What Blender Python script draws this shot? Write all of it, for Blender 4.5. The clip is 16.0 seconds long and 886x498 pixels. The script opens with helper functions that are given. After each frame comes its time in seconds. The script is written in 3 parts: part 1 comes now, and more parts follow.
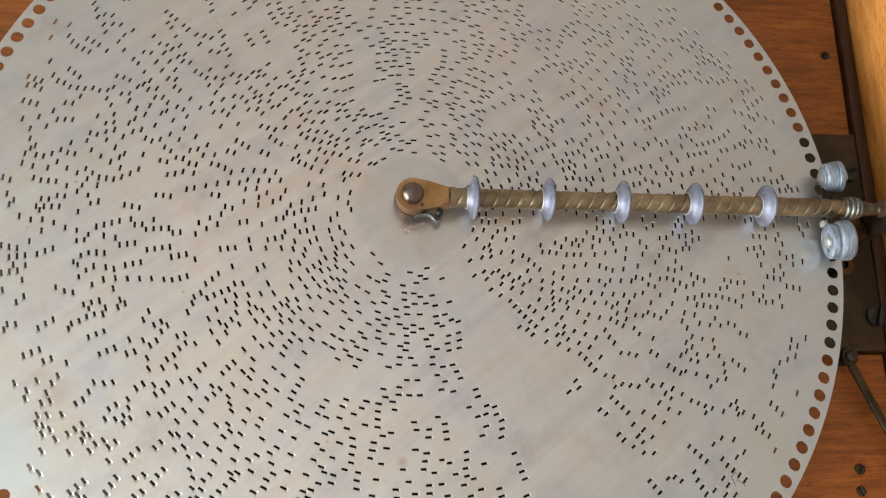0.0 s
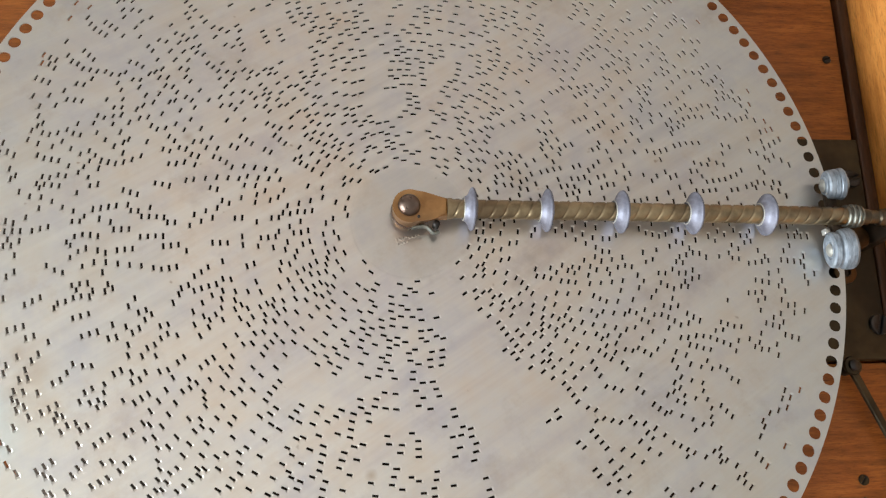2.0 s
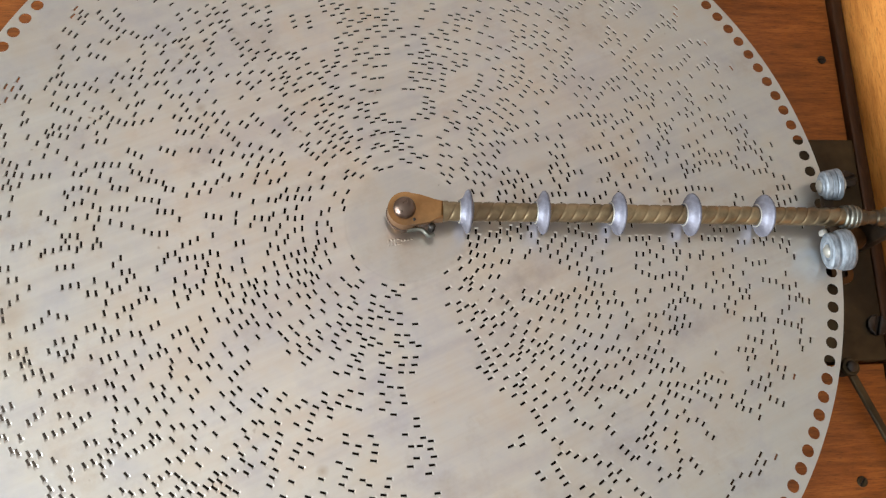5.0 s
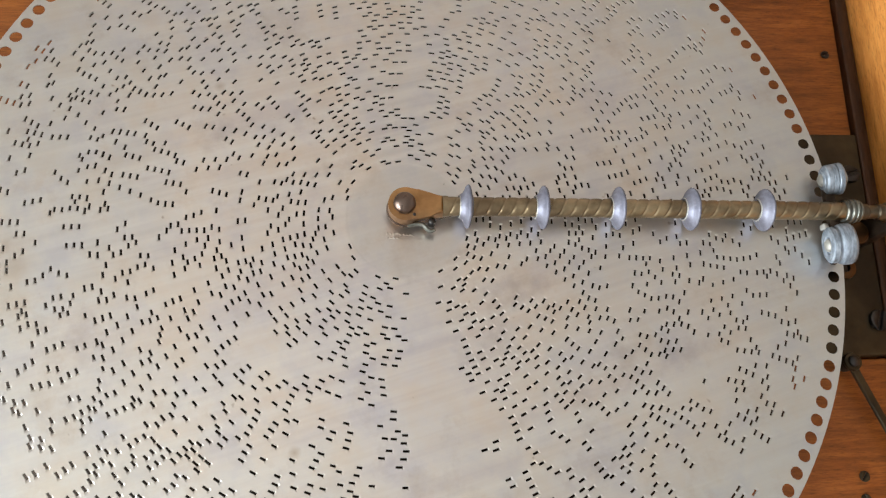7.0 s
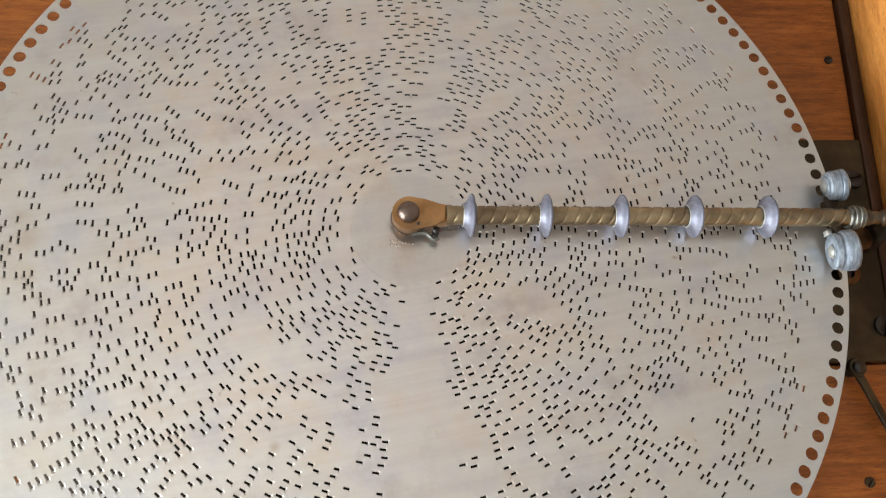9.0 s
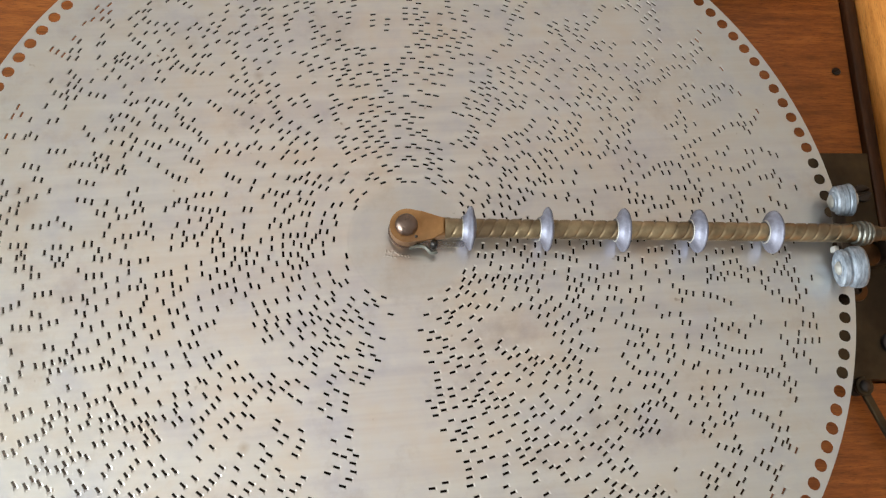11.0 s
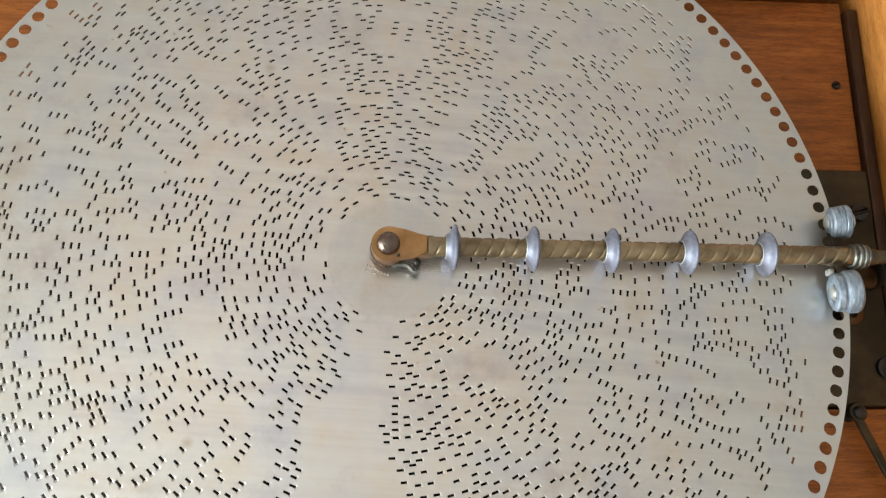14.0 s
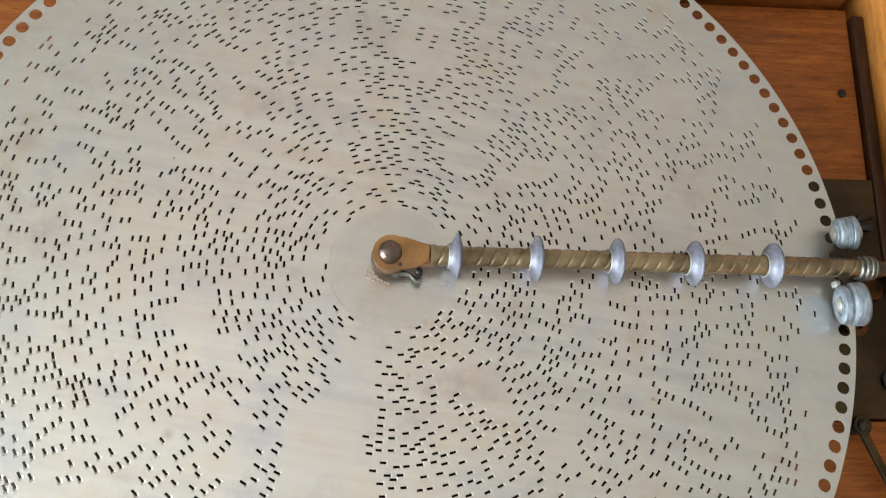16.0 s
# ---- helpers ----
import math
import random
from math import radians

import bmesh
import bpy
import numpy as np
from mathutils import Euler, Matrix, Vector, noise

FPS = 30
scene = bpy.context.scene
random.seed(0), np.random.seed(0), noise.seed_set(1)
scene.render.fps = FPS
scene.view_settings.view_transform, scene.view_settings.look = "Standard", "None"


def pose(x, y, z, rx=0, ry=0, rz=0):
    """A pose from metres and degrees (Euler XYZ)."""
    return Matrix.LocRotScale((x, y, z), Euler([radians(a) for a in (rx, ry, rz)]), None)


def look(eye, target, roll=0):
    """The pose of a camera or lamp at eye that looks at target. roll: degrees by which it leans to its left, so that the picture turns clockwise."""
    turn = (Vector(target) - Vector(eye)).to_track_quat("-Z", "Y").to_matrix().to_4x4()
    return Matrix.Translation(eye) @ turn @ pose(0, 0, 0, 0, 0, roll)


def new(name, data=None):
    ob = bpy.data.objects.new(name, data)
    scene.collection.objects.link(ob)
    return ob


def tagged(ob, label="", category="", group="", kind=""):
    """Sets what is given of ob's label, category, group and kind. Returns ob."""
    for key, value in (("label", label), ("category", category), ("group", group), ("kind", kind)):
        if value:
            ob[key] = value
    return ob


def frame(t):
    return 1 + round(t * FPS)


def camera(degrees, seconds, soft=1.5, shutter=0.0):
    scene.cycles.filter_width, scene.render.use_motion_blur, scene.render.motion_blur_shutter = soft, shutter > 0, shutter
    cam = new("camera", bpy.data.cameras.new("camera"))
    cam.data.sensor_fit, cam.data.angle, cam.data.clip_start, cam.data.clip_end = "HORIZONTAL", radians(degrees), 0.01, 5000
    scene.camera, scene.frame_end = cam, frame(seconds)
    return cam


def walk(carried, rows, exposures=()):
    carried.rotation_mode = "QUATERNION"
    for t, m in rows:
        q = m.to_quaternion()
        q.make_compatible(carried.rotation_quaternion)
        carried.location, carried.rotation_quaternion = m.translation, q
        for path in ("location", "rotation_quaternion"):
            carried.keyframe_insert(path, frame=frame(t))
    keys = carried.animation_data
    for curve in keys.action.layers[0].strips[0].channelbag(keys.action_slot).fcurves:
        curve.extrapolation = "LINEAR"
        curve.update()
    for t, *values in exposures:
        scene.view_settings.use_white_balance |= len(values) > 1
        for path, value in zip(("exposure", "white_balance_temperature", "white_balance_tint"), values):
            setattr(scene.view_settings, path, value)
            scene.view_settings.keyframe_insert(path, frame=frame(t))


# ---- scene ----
cam = camera(60.0, 16.0, soft=1.25)
PATH = [
    (0.0, pose(-0.0258, -0.1206, 0.3119, 18.26, -6.36, -1.76)),
    (0.5, pose(-0.0249, -0.1192, 0.3145, 18.15, -6.19, -1.87)),
    (1.0, pose(-0.0244, -0.1183, 0.3125, 18.29, -6.14, -2.04)),
    (1.5, pose(-0.0248, -0.1170, 0.3113, 18.33, -6.24, -2.07)),
    (2.0, pose(-0.0231, -0.1140, 0.3107, 18.15, -6.04, -2.08)),
    (2.5, pose(-0.0243, -0.1117, 0.3105, 18.14, -6.06, -2.24)),
    (3.0, pose(-0.0257, -0.1087, 0.3098, 17.91, -5.95, -2.28)),
    (3.5, pose(-0.0233, -0.1088, 0.3105, 17.91, -5.74, -2.33)),
    (4.0, pose(-0.0253, -0.1111, 0.3081, 18.26, -6.46, -2.50)),
    (6.5, pose(-0.0197, -0.1133, 0.3091, 18.22, -5.84, -2.41)),
    (7.0, pose(-0.0192, -0.1154, 0.3100, 18.28, -5.55, -2.34)),
    (7.5, pose(-0.0192, -0.1161, 0.3112, 18.26, -5.60, -2.38)),
    (8.0, pose(-0.0171, -0.1183, 0.3118, 18.63, -5.38, -2.46)),
    (8.5, pose(-0.0174, -0.1166, 0.3124, 18.52, -5.06, -2.47)),
    (9.0, pose(-0.0175, -0.1134, 0.3133, 18.41, -4.86, -2.43)),
    (11.5, pose(-0.0127, -0.1071, 0.3075, 18.69, -4.60, -1.74)),
    (12.0, pose(-0.0116, -0.1058, 0.3066, 18.58, -4.44, -1.62)),
    (12.5, pose(-0.0116, -0.1041, 0.3088, 18.31, -4.30, -1.33)),
    (13.0, pose(-0.0117, -0.1031, 0.3068, 18.51, -4.40, -1.16)),
    (13.5, pose(-0.0072, -0.0984, 0.3060, 18.20, -4.50, -1.12)),
    (14.0, pose(-0.0055, -0.0948, 0.3049, 18.00, -4.71, -1.07)),
    (14.5, pose(-0.0050, -0.0907, 0.3030, 17.79, -4.81, -0.89)),
    (15.0, pose(-0.0041, -0.0888, 0.3027, 17.75, -4.78, -0.82)),
    (15.5, pose(-0.0050, -0.0890, 0.3026, 17.67, -4.75, -0.83)),
    (16.0, pose(-0.0085, -0.0884, 0.3014, 17.71, -5.27, -0.77)),
]
walk(cam, PATH, exposures=[(0.0, -0.15, 6590, 5.8), (3.5, -0.05, 6590, 6.3), (9.0, -0.03, 6590, 6.8), (12.0, -0.01, 6550, 4.2), (16.0, 0.01, 6450, 1.4)])

# ---- light: one large window of a closed room, white walls and ceiling ----
world = bpy.data.worlds.new("World")
scene.world = world
world.use_nodes = True
wn = world.node_tree.nodes
sky = wn.new("ShaderNodeTexSky")
sky.sky_type = "NISHITA"
sky.sun_disc = False
sky.sun_elevation = radians(38)
sky.sun_rotation = radians(200)
wn["Background"].inputs["Strength"].default_value = 0.12
world.node_tree.links.new(sky.outputs[0], wn["Background"].inputs[0])


def window_light(x, y, z, target, sx, sy, watts, colour):
    data = bpy.data.lights.new("window_light", "AREA")
    data.shape, data.size, data.size_y, data.energy, data.color = "RECTANGLE", sx, sy, watts, colour
    ob = new("window_light", data)
    ob.matrix_world = look((x, y, z), target)
    return ob


window_light(-1.86, -0.90, 0.46, (-0.3, -0.30, 0.46), 1.6, 0.84, 109, (0.93, 0.97, 1.0))


# ---- materials ----
def material(name):
    m = bpy.data.materials.new(name)
    m.use_nodes = True
    return m, m.node_tree.nodes, m.node_tree.links, m.node_tree.nodes["Principled BSDF"]


def ramp(nodes, links, source, stops):
    r = nodes.new("ShaderNodeValToRGB")
    while len(r.color_ramp.elements) < len(stops):
        r.color_ramp.elements.new(0.5)
    for e, (p, col) in zip(r.color_ramp.elements, stops):
        e.position = p
        e.color = (*col, 1) if len(col) == 3 else col
    links.new(source, r.inputs[0])
    return r.outputs[0]


def grey(v):
    return (v, v, v)


def noise_tex(nodes, links, scale, detail=4.0, stretch=(1, 1, 1), turn=0.0, rough=0.55):
    co = nodes.new("ShaderNodeTexCoord")
    mp = nodes.new("ShaderNodeMapping")
    mp.inputs["Scale"].default_value = stretch
    rot = nodes.new("ShaderNodeMapping")
    rot.inputs["Rotation"].default_value = (0, 0, turn)
    links.new(co.outputs["Object"], rot.inputs[0])
    links.new(rot.outputs[0], mp.inputs[0])
    n = nodes.new("ShaderNodeTexNoise")
    n.inputs["Scale"].default_value = scale
    n.inputs["Detail"].default_value = detail
    n.inputs["Roughness"].default_value = rough
    links.new(mp.outputs[0], n.inputs[0])
    return n.outputs[0]


def blend(nodes, links, fac, a, b, mode="MIX"):
    mx = nodes.new("ShaderNodeMix")
    mx.data_type = "RGBA"
    mx.blend_type = mode
    for sock, v in ((mx.inputs[0], fac), (mx.inputs[6], a), (mx.inputs[7], b)):
        if isinstance(v, (int, float)):
            sock.default_value = v
        elif isinstance(v, tuple):
            sock.default_value = (*v, 1)
        else:
            links.new(v, sock)
    return mx.outputs[2]


def bump(nodes, links, bsdf, height, strength, distance):
    b = nodes.new("ShaderNodeBump")
    b.inputs["Strength"].default_value = strength
    b.inputs["Distance"].default_value = distance
    links.new(height, b.inputs["Height"])
    links.new(b.outputs[0], bsdf.inputs["Normal"])


# brown stains on the disc: place, radius, strength
STAINS = ((-0.139, -0.077, 0.007, 0.45), (-0.147, -0.070, 0.005, 0.32), (-0.1445, -0.0865, 0.003, 0.35), (-0.0066, -0.1062, 0.0012, 0.75), (-0.0994, 0.0280, 0.0012, 0.6), (-0.112, 0.112, 0.006, 0.22), (0.047, 0.024, 0.010, 0.24), (-0.140, 0.022, 0.008, 0.20))


def make_disc_metal():
    m, n, l, b = material("worn_zinc_plated_steel")
    patches = ramp(n, l, noise_tex(n, l, 6.5, 6, rough=0.6), [(0.32, (0.53, 0.54, 0.58)), (0.5, (0.69, 0.61, 0.555)), (0.68, (0.585, 0.565, 0.605))])
    streak = ramp(n, l, noise_tex(n, l, 22, 3, (0.25, 6.0, 1), radians(-38)), [(0.35, grey(0.0)), (0.65, grey(1.0))])
    soft_streak = n.new("ShaderNodeMath")
    soft_streak.operation = "MULTIPLY"
    l.new(streak, soft_streak.inputs[0])
    soft_streak.inputs[1].default_value = 0.75
    tinted = blend(n, l, soft_streak.outputs[0], patches, (0.74, 0.71, 0.68))
    co = n.new("ShaderNodeTexCoord")
    far = n.new("ShaderNodeVectorMath")
    far.operation = "LENGTH"
    l.new(co.outputs["Object"], far.inputs[0])
    rough_r = n.new("ShaderNodeMath")
    rough_r.operation = "MULTIPLY_ADD"
    l.new(noise_tex(n, l, 16, 4), rough_r.inputs[0])
    rough_r.inputs[1].default_value = 0.11
    l.new(far.outputs["Value"], rough_r.inputs[2])
    # cooler grey-green towards the rim, its border broken by noise
    cool_rim = ramp(n, l, rough_r.outputs[0], [(0.13, grey(0.0)), (0.245, grey(0.62))])
    tinted = blend(n, l, cool_rim, tinted, (0.575, 0.60, 0.595))
    centre = ramp(n, l, far.outputs["Value"], [(0.0250, grey(0.7)), (0.0264, grey(0.0))])
    tinted = blend(n, l, centre, tinted, (0.60, 0.575, 0.56))
    rust = ramp(n, l, noise_tex(n, l, 26, 6, rough=0.7), [(0.54, grey(0.0)), (0.76, grey(0.42))])
    col = blend(n, l, rust, tinted, (0.42, 0.30, 0.20))
    mottle = ramp(n, l, noise_tex(n, l, 38, 5, rough=0.65), [(0.33, (0.90, 0.91, 0.98)), (0.5, (1.0, 1.0, 1.0)), (0.67, (1.0, 0.955, 0.90))])
    col = blend(n, l, 1.0, col, mottle, "MULTIPLY")
    ragged = noise_tex(n, l, 60, 5, rough=0.65)
    for sx, sy, size, strength in STAINS:
        away = n.new("ShaderNodeVectorMath")
        away.operation = "DISTANCE"
        l.new(co.outputs["Object"], away.inputs[0])
        away.inputs[1].default_value = (sx, sy, 0)
        ring = n.new("ShaderNodeMath")
        ring.operation = "MULTIPLY_ADD"
        l.new(ragged, ring.inputs[0])
        ring.inputs[1].default_value = size * 1.6
        l.new(away.outputs["Value"], ring.inputs[2])
        spot = ramp(n, l, ring.outputs[0], [(size * 0.8, grey(strength)), (size * 1.9, grey(0.0))])
        col = blend(n, l, spot, col, (0.40, 0.29, 0.20))
    rubbed = n.new("ShaderNodeVectorMath")
    rubbed.operation = "DISTANCE"
    l.new(co.outputs["Object"], rubbed.inputs[0])
    rubbed.inputs[1].default_value = (-0.157, -0.103, 0)
    edge = n.new("ShaderNodeMath")
    edge.operation = "MULTIPLY_ADD"
    l.new(ragged, edge.inputs[0])
    edge.inputs[1].default_value = 0.012
    l.new(rubbed.outputs["Value"], edge.inputs[2])
    bare = ramp(n, l, edge.outputs[0], [(0.019, grey(0.6)), (0.027, grey(0.0))])
    col = blend(n, l, bare, col, (0.62, 0.69, 0.71))
    specks = ramp(n, l, noise_tex(n, l, 150, 2), [(0.73, grey(0.0)), (0.78, grey(0.55))])
    col = blend(n, l, specks, col, (0.30, 0.21, 0.15))
    brushed = ramp(n, l, noise_tex(n, l, 120, 3, (0.12, 5.0, 1), radians(-38)), [(0.3, grey(0.96)), (0.7, grey(1.0))])
    col = blend(n, l, 1.0, col, brushed, "MULTIPLY")
    l.new(col, b.inputs["Base Color"])
    b.inputs["Metallic"].default_value = 0.9
    wear = ramp(n, l, noise_tex(n, l, 22, 3, (0.25, 6.0, 1), radians(-38)), [(0.3, grey(0.36)), (0.7, grey(0.30))])
    polish = ramp(n, l, far.outputs["Value"], [(0.0253, grey(0.88)), (0.0262, grey(1.0))])
    l.new(blend(n, l, 1.0, wear, polish, "MULTIPLY"), b.inputs["Roughness"])
    bump(n, l, b, noise_tex(n, l, 7, 2), 0.8, 0.002)
    return m


def make_metal(name, dark, light, scale, rough, metallic=1.0, bumpy=0.15, patina=None, stretch=(1, 1, 1)):
    m, n, l, b = material(name)
    col = ramp(n, l, noise_tex(n, l, scale, 6, stretch), [(0.3, dark), (0.7, light)])
    if patina:
        col = blend(n, l, ramp(n, l, noise_tex(n, l, scale * 0.4, 4, stretch), [(0.48, grey(0.0)), (0.66, grey(0.8))]), col, patina)
    l.new(col, b.inputs["Base Color"])
    b.inputs["Metallic"].default_value = metallic
    rg = ramp(n, l, noise_tex(n, l, scale * 1.7, 3), [(0.3, grey(max(rough - 0.1, 0.05))), (0.7, grey(min(rough + 0.12, 1)))])
    l.new(rg, b.inputs["Roughness"])
    bump(n, l, b, noise_tex(n, l, scale * 2.5, 4), bumpy, 0.0006)
    return m


def make_wood(name, dark, mid, light, turn, rough=0.42):
    m, n, l, b = material(name)
    grain = noise_tex(n, l, 34, 8, (1.0, 8.0, 8.0), turn, 0.78)
    fine = noise_tex(n, l, 170, 4, (1.0, 9, 9), turn, 0.75)
    tone = ramp(n, l, noise_tex(n, l, 6, 3, (1, 3, 1), turn), [(0.3, grey(0.72)), (0.7, grey(1.12))])
    col = ramp(n, l, grain, [(0.28, dark), (0.5, mid), (0.72, light)])
    col = blend(n, l, 1.0, col, tone, "MULTIPLY")
    pores = ramp(n, l, fine, [(0.32, grey(0.5)), (0.47, grey(1.0))])
    col = blend(n, l, 1.0, col, pores, "MULTIPLY")
    l.new(col, b.inputs["Base Color"])
    b.inputs["Roughness"].default_value = rough
    b.inputs["Specular IOR Level"].default_value = 0.3
    b.inputs["Coat Weight"].default_value = 0.08
    b.inputs["Coat Roughness"].default_value = 0.3
    bump(n, l, b, fine, 0.2, 0.0006)
    return m


def make_plaster(name, colour):
    m, n, l, b = material(name)
    l.new(ramp(n, l, noise_tex(n, l, 3, 5), [(0.3, tuple(c * 0.93 for c in colour)), (0.7, colour)]), b.inputs["Base Color"])
    b.inputs["Roughness"].default_value = 0.9
    bump(n, l, b, noise_tex(n, l, 60, 4), 0.2, 0.002)
    return m


DISC = make_disc_metal()
OXIDE = make_metal("whitened_zinc", (0.11, 0.135, 0.17), (0.37, 0.42, 0.49), 170, 0.52, 0.5, 0.6, (0.085, 0.105, 0.135), (5.0, 1.2, 1.2))
CLAMP = make_metal("greened_zinc", (0.10, 0.105, 0.095), (0.27, 0.275, 0.25), 240, 0.42, 0.8, 0.4, (0.07, 0.06, 0.045))
ZINC = make_metal("greyed_zinc", (0.13, 0.135, 0.18), (0.28, 0.29, 0.36), 170, 0.54, 0.6, 0.3, (0.105, 0.10, 0.125))
BRASS = make_metal("tarnished_brass", (0.17, 0.13, 0.082), (0.40, 0.32, 0.205), 120, 0.38, 1.0, 0.2, (0.17, 0.125, 0.08))
COPPER = make_metal("browned_brass", (0.30, 0.16, 0.07), (0.54, 0.31, 0.14), 110, 0.36, 0.95, 0.15, (0.22, 0.125, 0.07))
STEEL = make_metal("worn_steel", (0.10, 0.072, 0.060), (0.22, 0.165, 0.14), 130, 0.36, 1.0, 0.12)
CUP = make_metal("brown_cup_brass", (0.055, 0.030, 0.014), (0.12, 0.066, 0.030), 90, 0.42, 0.9, 0.2, (0.035, 0.02, 0.011))
BRIGHT = make_metal("bright_steel", (0.50, 0.50, 0.49), (0.66, 0.66, 0.65), 90, 0.35, 0.7, 0.1)
CUT = make_metal("bare_cut_steel", (0.48, 0.47, 0.45), (0.64, 0.63, 0.61), 90, 0.34, 0.6, 0.1)
PALE = make_metal("pale_steel", (0.30, 0.30, 0.285), (0.46, 0.45, 0.42), 150, 0.5, 0.6, 0.2)
RODBRASS = make_metal("dull_rod_brass", (0.09, 0.075, 0.055), (0.21, 0.175, 0.125), 140, 0.46, 0.9, 0.25, (0.06, 0.05, 0.04))
PLATE = make_metal("dark_bronze_plate", (0.026, 0.020, 0.011), (0.070, 0.053, 0.028), 70, 0.50, 0.6, 0.3, (0.018, 0.014, 0.009))
SCREW = make_metal("blackened_screw", (0.022, 0.021, 0.022), (0.06, 0.056, 0.055), 200, 0.45, 0.8, 0.3)
BED = make_wood("varnished_mahogany", (0.110, 0.032, 0.007), (0.275, 0.083, 0.016), (0.44, 0.152, 0.032), 0.0)
RAIL = make_wood("varnished_oak", (0.36, 0.125, 0.026), (0.57, 0.235, 0.055), (0.72, 0.35, 0.095), radians(90), 0.38)
DARK = make_metal("shaded_iron", (0.026, 0.018, 0.012), (0.062, 0.041, 0.027), 80, 0.6, 0.6, 0.3)
PLASTER = make_plaster("white_plaster", (0.80, 0.78, 0.75))
# dark wood tone that carries the shade at the side wall's foot
FOOT_SHADE = make_wood("foot_shade_wood", (0.020, 0.007, 0.002), (0.045, 0.016, 0.005), (0.08, 0.03, 0.009), radians(90), 0.5)
# warm tint that reddens what the disc's far side reflects
WARM_BOUNCE = make_plaster("warm_bounce_plaster", (0.84, 0.715, 0.645))
FLOORING = make_wood("floor_boards", (0.12, 0.07, 0.035), (0.2, 0.12, 0.06), (0.28, 0.17, 0.09), 0.0)


# ---- mesh helpers ----
def part(name, bm, mat, parent=None, label="", smooth=0.0):
    me = bpy.data.meshes.new(name)
    bmesh.ops.recalc_face_normals(bm, faces=bm.faces)
    bm.to_mesh(me)
    bm.free()
    me.materials.append(mat)
    if smooth:
        me.shade_smooth()
        me.set_sharp_from_angle(angle=radians(smooth))
    ob = new(name, me)
    if parent:
        ob.parent = parent
    if label:
        ob["label"] = label
    return ob


def thing(name, label, category, group="", at=None):
    ob = new(name)
    ob.empty_display_size = 0.01
    if at is not None:
        ob.matrix_basis = at
    return tagged(ob, label, category, group)


def box(x0, x1, y0, y1, z0, z1, bevel=0.0, seg=2):
    bm = bmesh.new()
    bmesh.ops.create_cube(bm, size=1, matrix=Matrix.Translation(((x0 + x1) / 2, (y0 + y1) / 2, (z0 + z1) / 2)) @ Matrix.Diagonal((x1 - x0, y1 - y0, z1 - z0, 1)))
    if bevel:
        bmesh.ops.bevel(bm, geom=bm.edges[:], offset=bevel, segments=seg, affect="EDGES", profile=0.5)
    return bm


def lathe(profile, seg=40, m=None):
    """Turns a profile of (radius, height) round the z axis."""
    bm = bmesh.new()
    rings = []
    for r, z in profile:
        if r < 1e-7:
            rings.append([bm.verts.new((0, 0, z))])
        else:
            rings.append([bm.verts.new((r * math.cos(2 * math.pi * i / seg), r * math.sin(2 * math.pi * i / seg), z)) for i in range(seg)])
    for a, b in zip(rings, rings[1:]):
        for i in range(seg):
            j = (i + 1) % seg
            if len(a) == 1 and len(b) > 1:
                bm.faces.new((a[0], b[i], b[j]))
            elif len(b) == 1 and len(a) > 1:
                bm.faces.new((a[i], a[j], b[0]))
            elif len(a) > 1:
                bm.faces.new((a[i], a[j], b[j], b[i]))
    if m is not None:
        bmesh.ops.transform(bm, matrix=m, verts=bm.verts)
    return bm


def sweep(points, radius, seg=10, flat=1.0):
    """A rod of round section along points."""
    bm = bmesh.new()
    pts = [Vector(p) for p in points]
    rings = []
    for k, p in enumerate(pts):
        d = (pts[min(k + 1, len(pts) - 1)] - pts[max(k - 1, 0)]).normalized()
        side = d.cross(Vector((0, 0, 1)))
        side = side.normalized() if side.length > 1e-4 else Vector((1, 0, 0))
        up = side.cross(d)
        rings.append([bm.verts.new(p + side * radius * math.cos(a) + up * radius * flat * math.sin(a)) for a in (2 * math.pi * i / seg for i in range(seg))])
    for a, b in zip(rings, rings[1:]):
        for i in range(seg):
            j = (i + 1) % seg
            bm.faces.new((a[i], a[j], b[j], b[i]))
    bm.faces.new(rings[0])
    bm.faces.new(rings[-1])
    return bm


def slab(outline, z0, z1, bevel=0.0, seg=2):
    """A plate with the given outline in plan."""
    bm = bmesh.new()
    low = [bm.verts.new((x, y, z0)) for x, y in outline]
    top = [bm.verts.new((x, y, z1)) for x, y in outline]
    k = len(outline)
    for i in range(k):
        j = (i + 1) % k
        bm.faces.new((low[i], low[j], top[j], top[i]))
    bm.faces.new(top)
    bm.faces.new(low[::-1])
    if bevel:
        rim = [e for e in bm.edges if all(abs(v.co.z - z1) < 1e-7 for v in e.verts)]
        bmesh.ops.bevel(bm, geom=rim, offset=bevel, segments=seg, affect="EDGES", profile=0.5)
    return bm


ALONG_X = Matrix.Rotation(radians(90), 4, "Y")

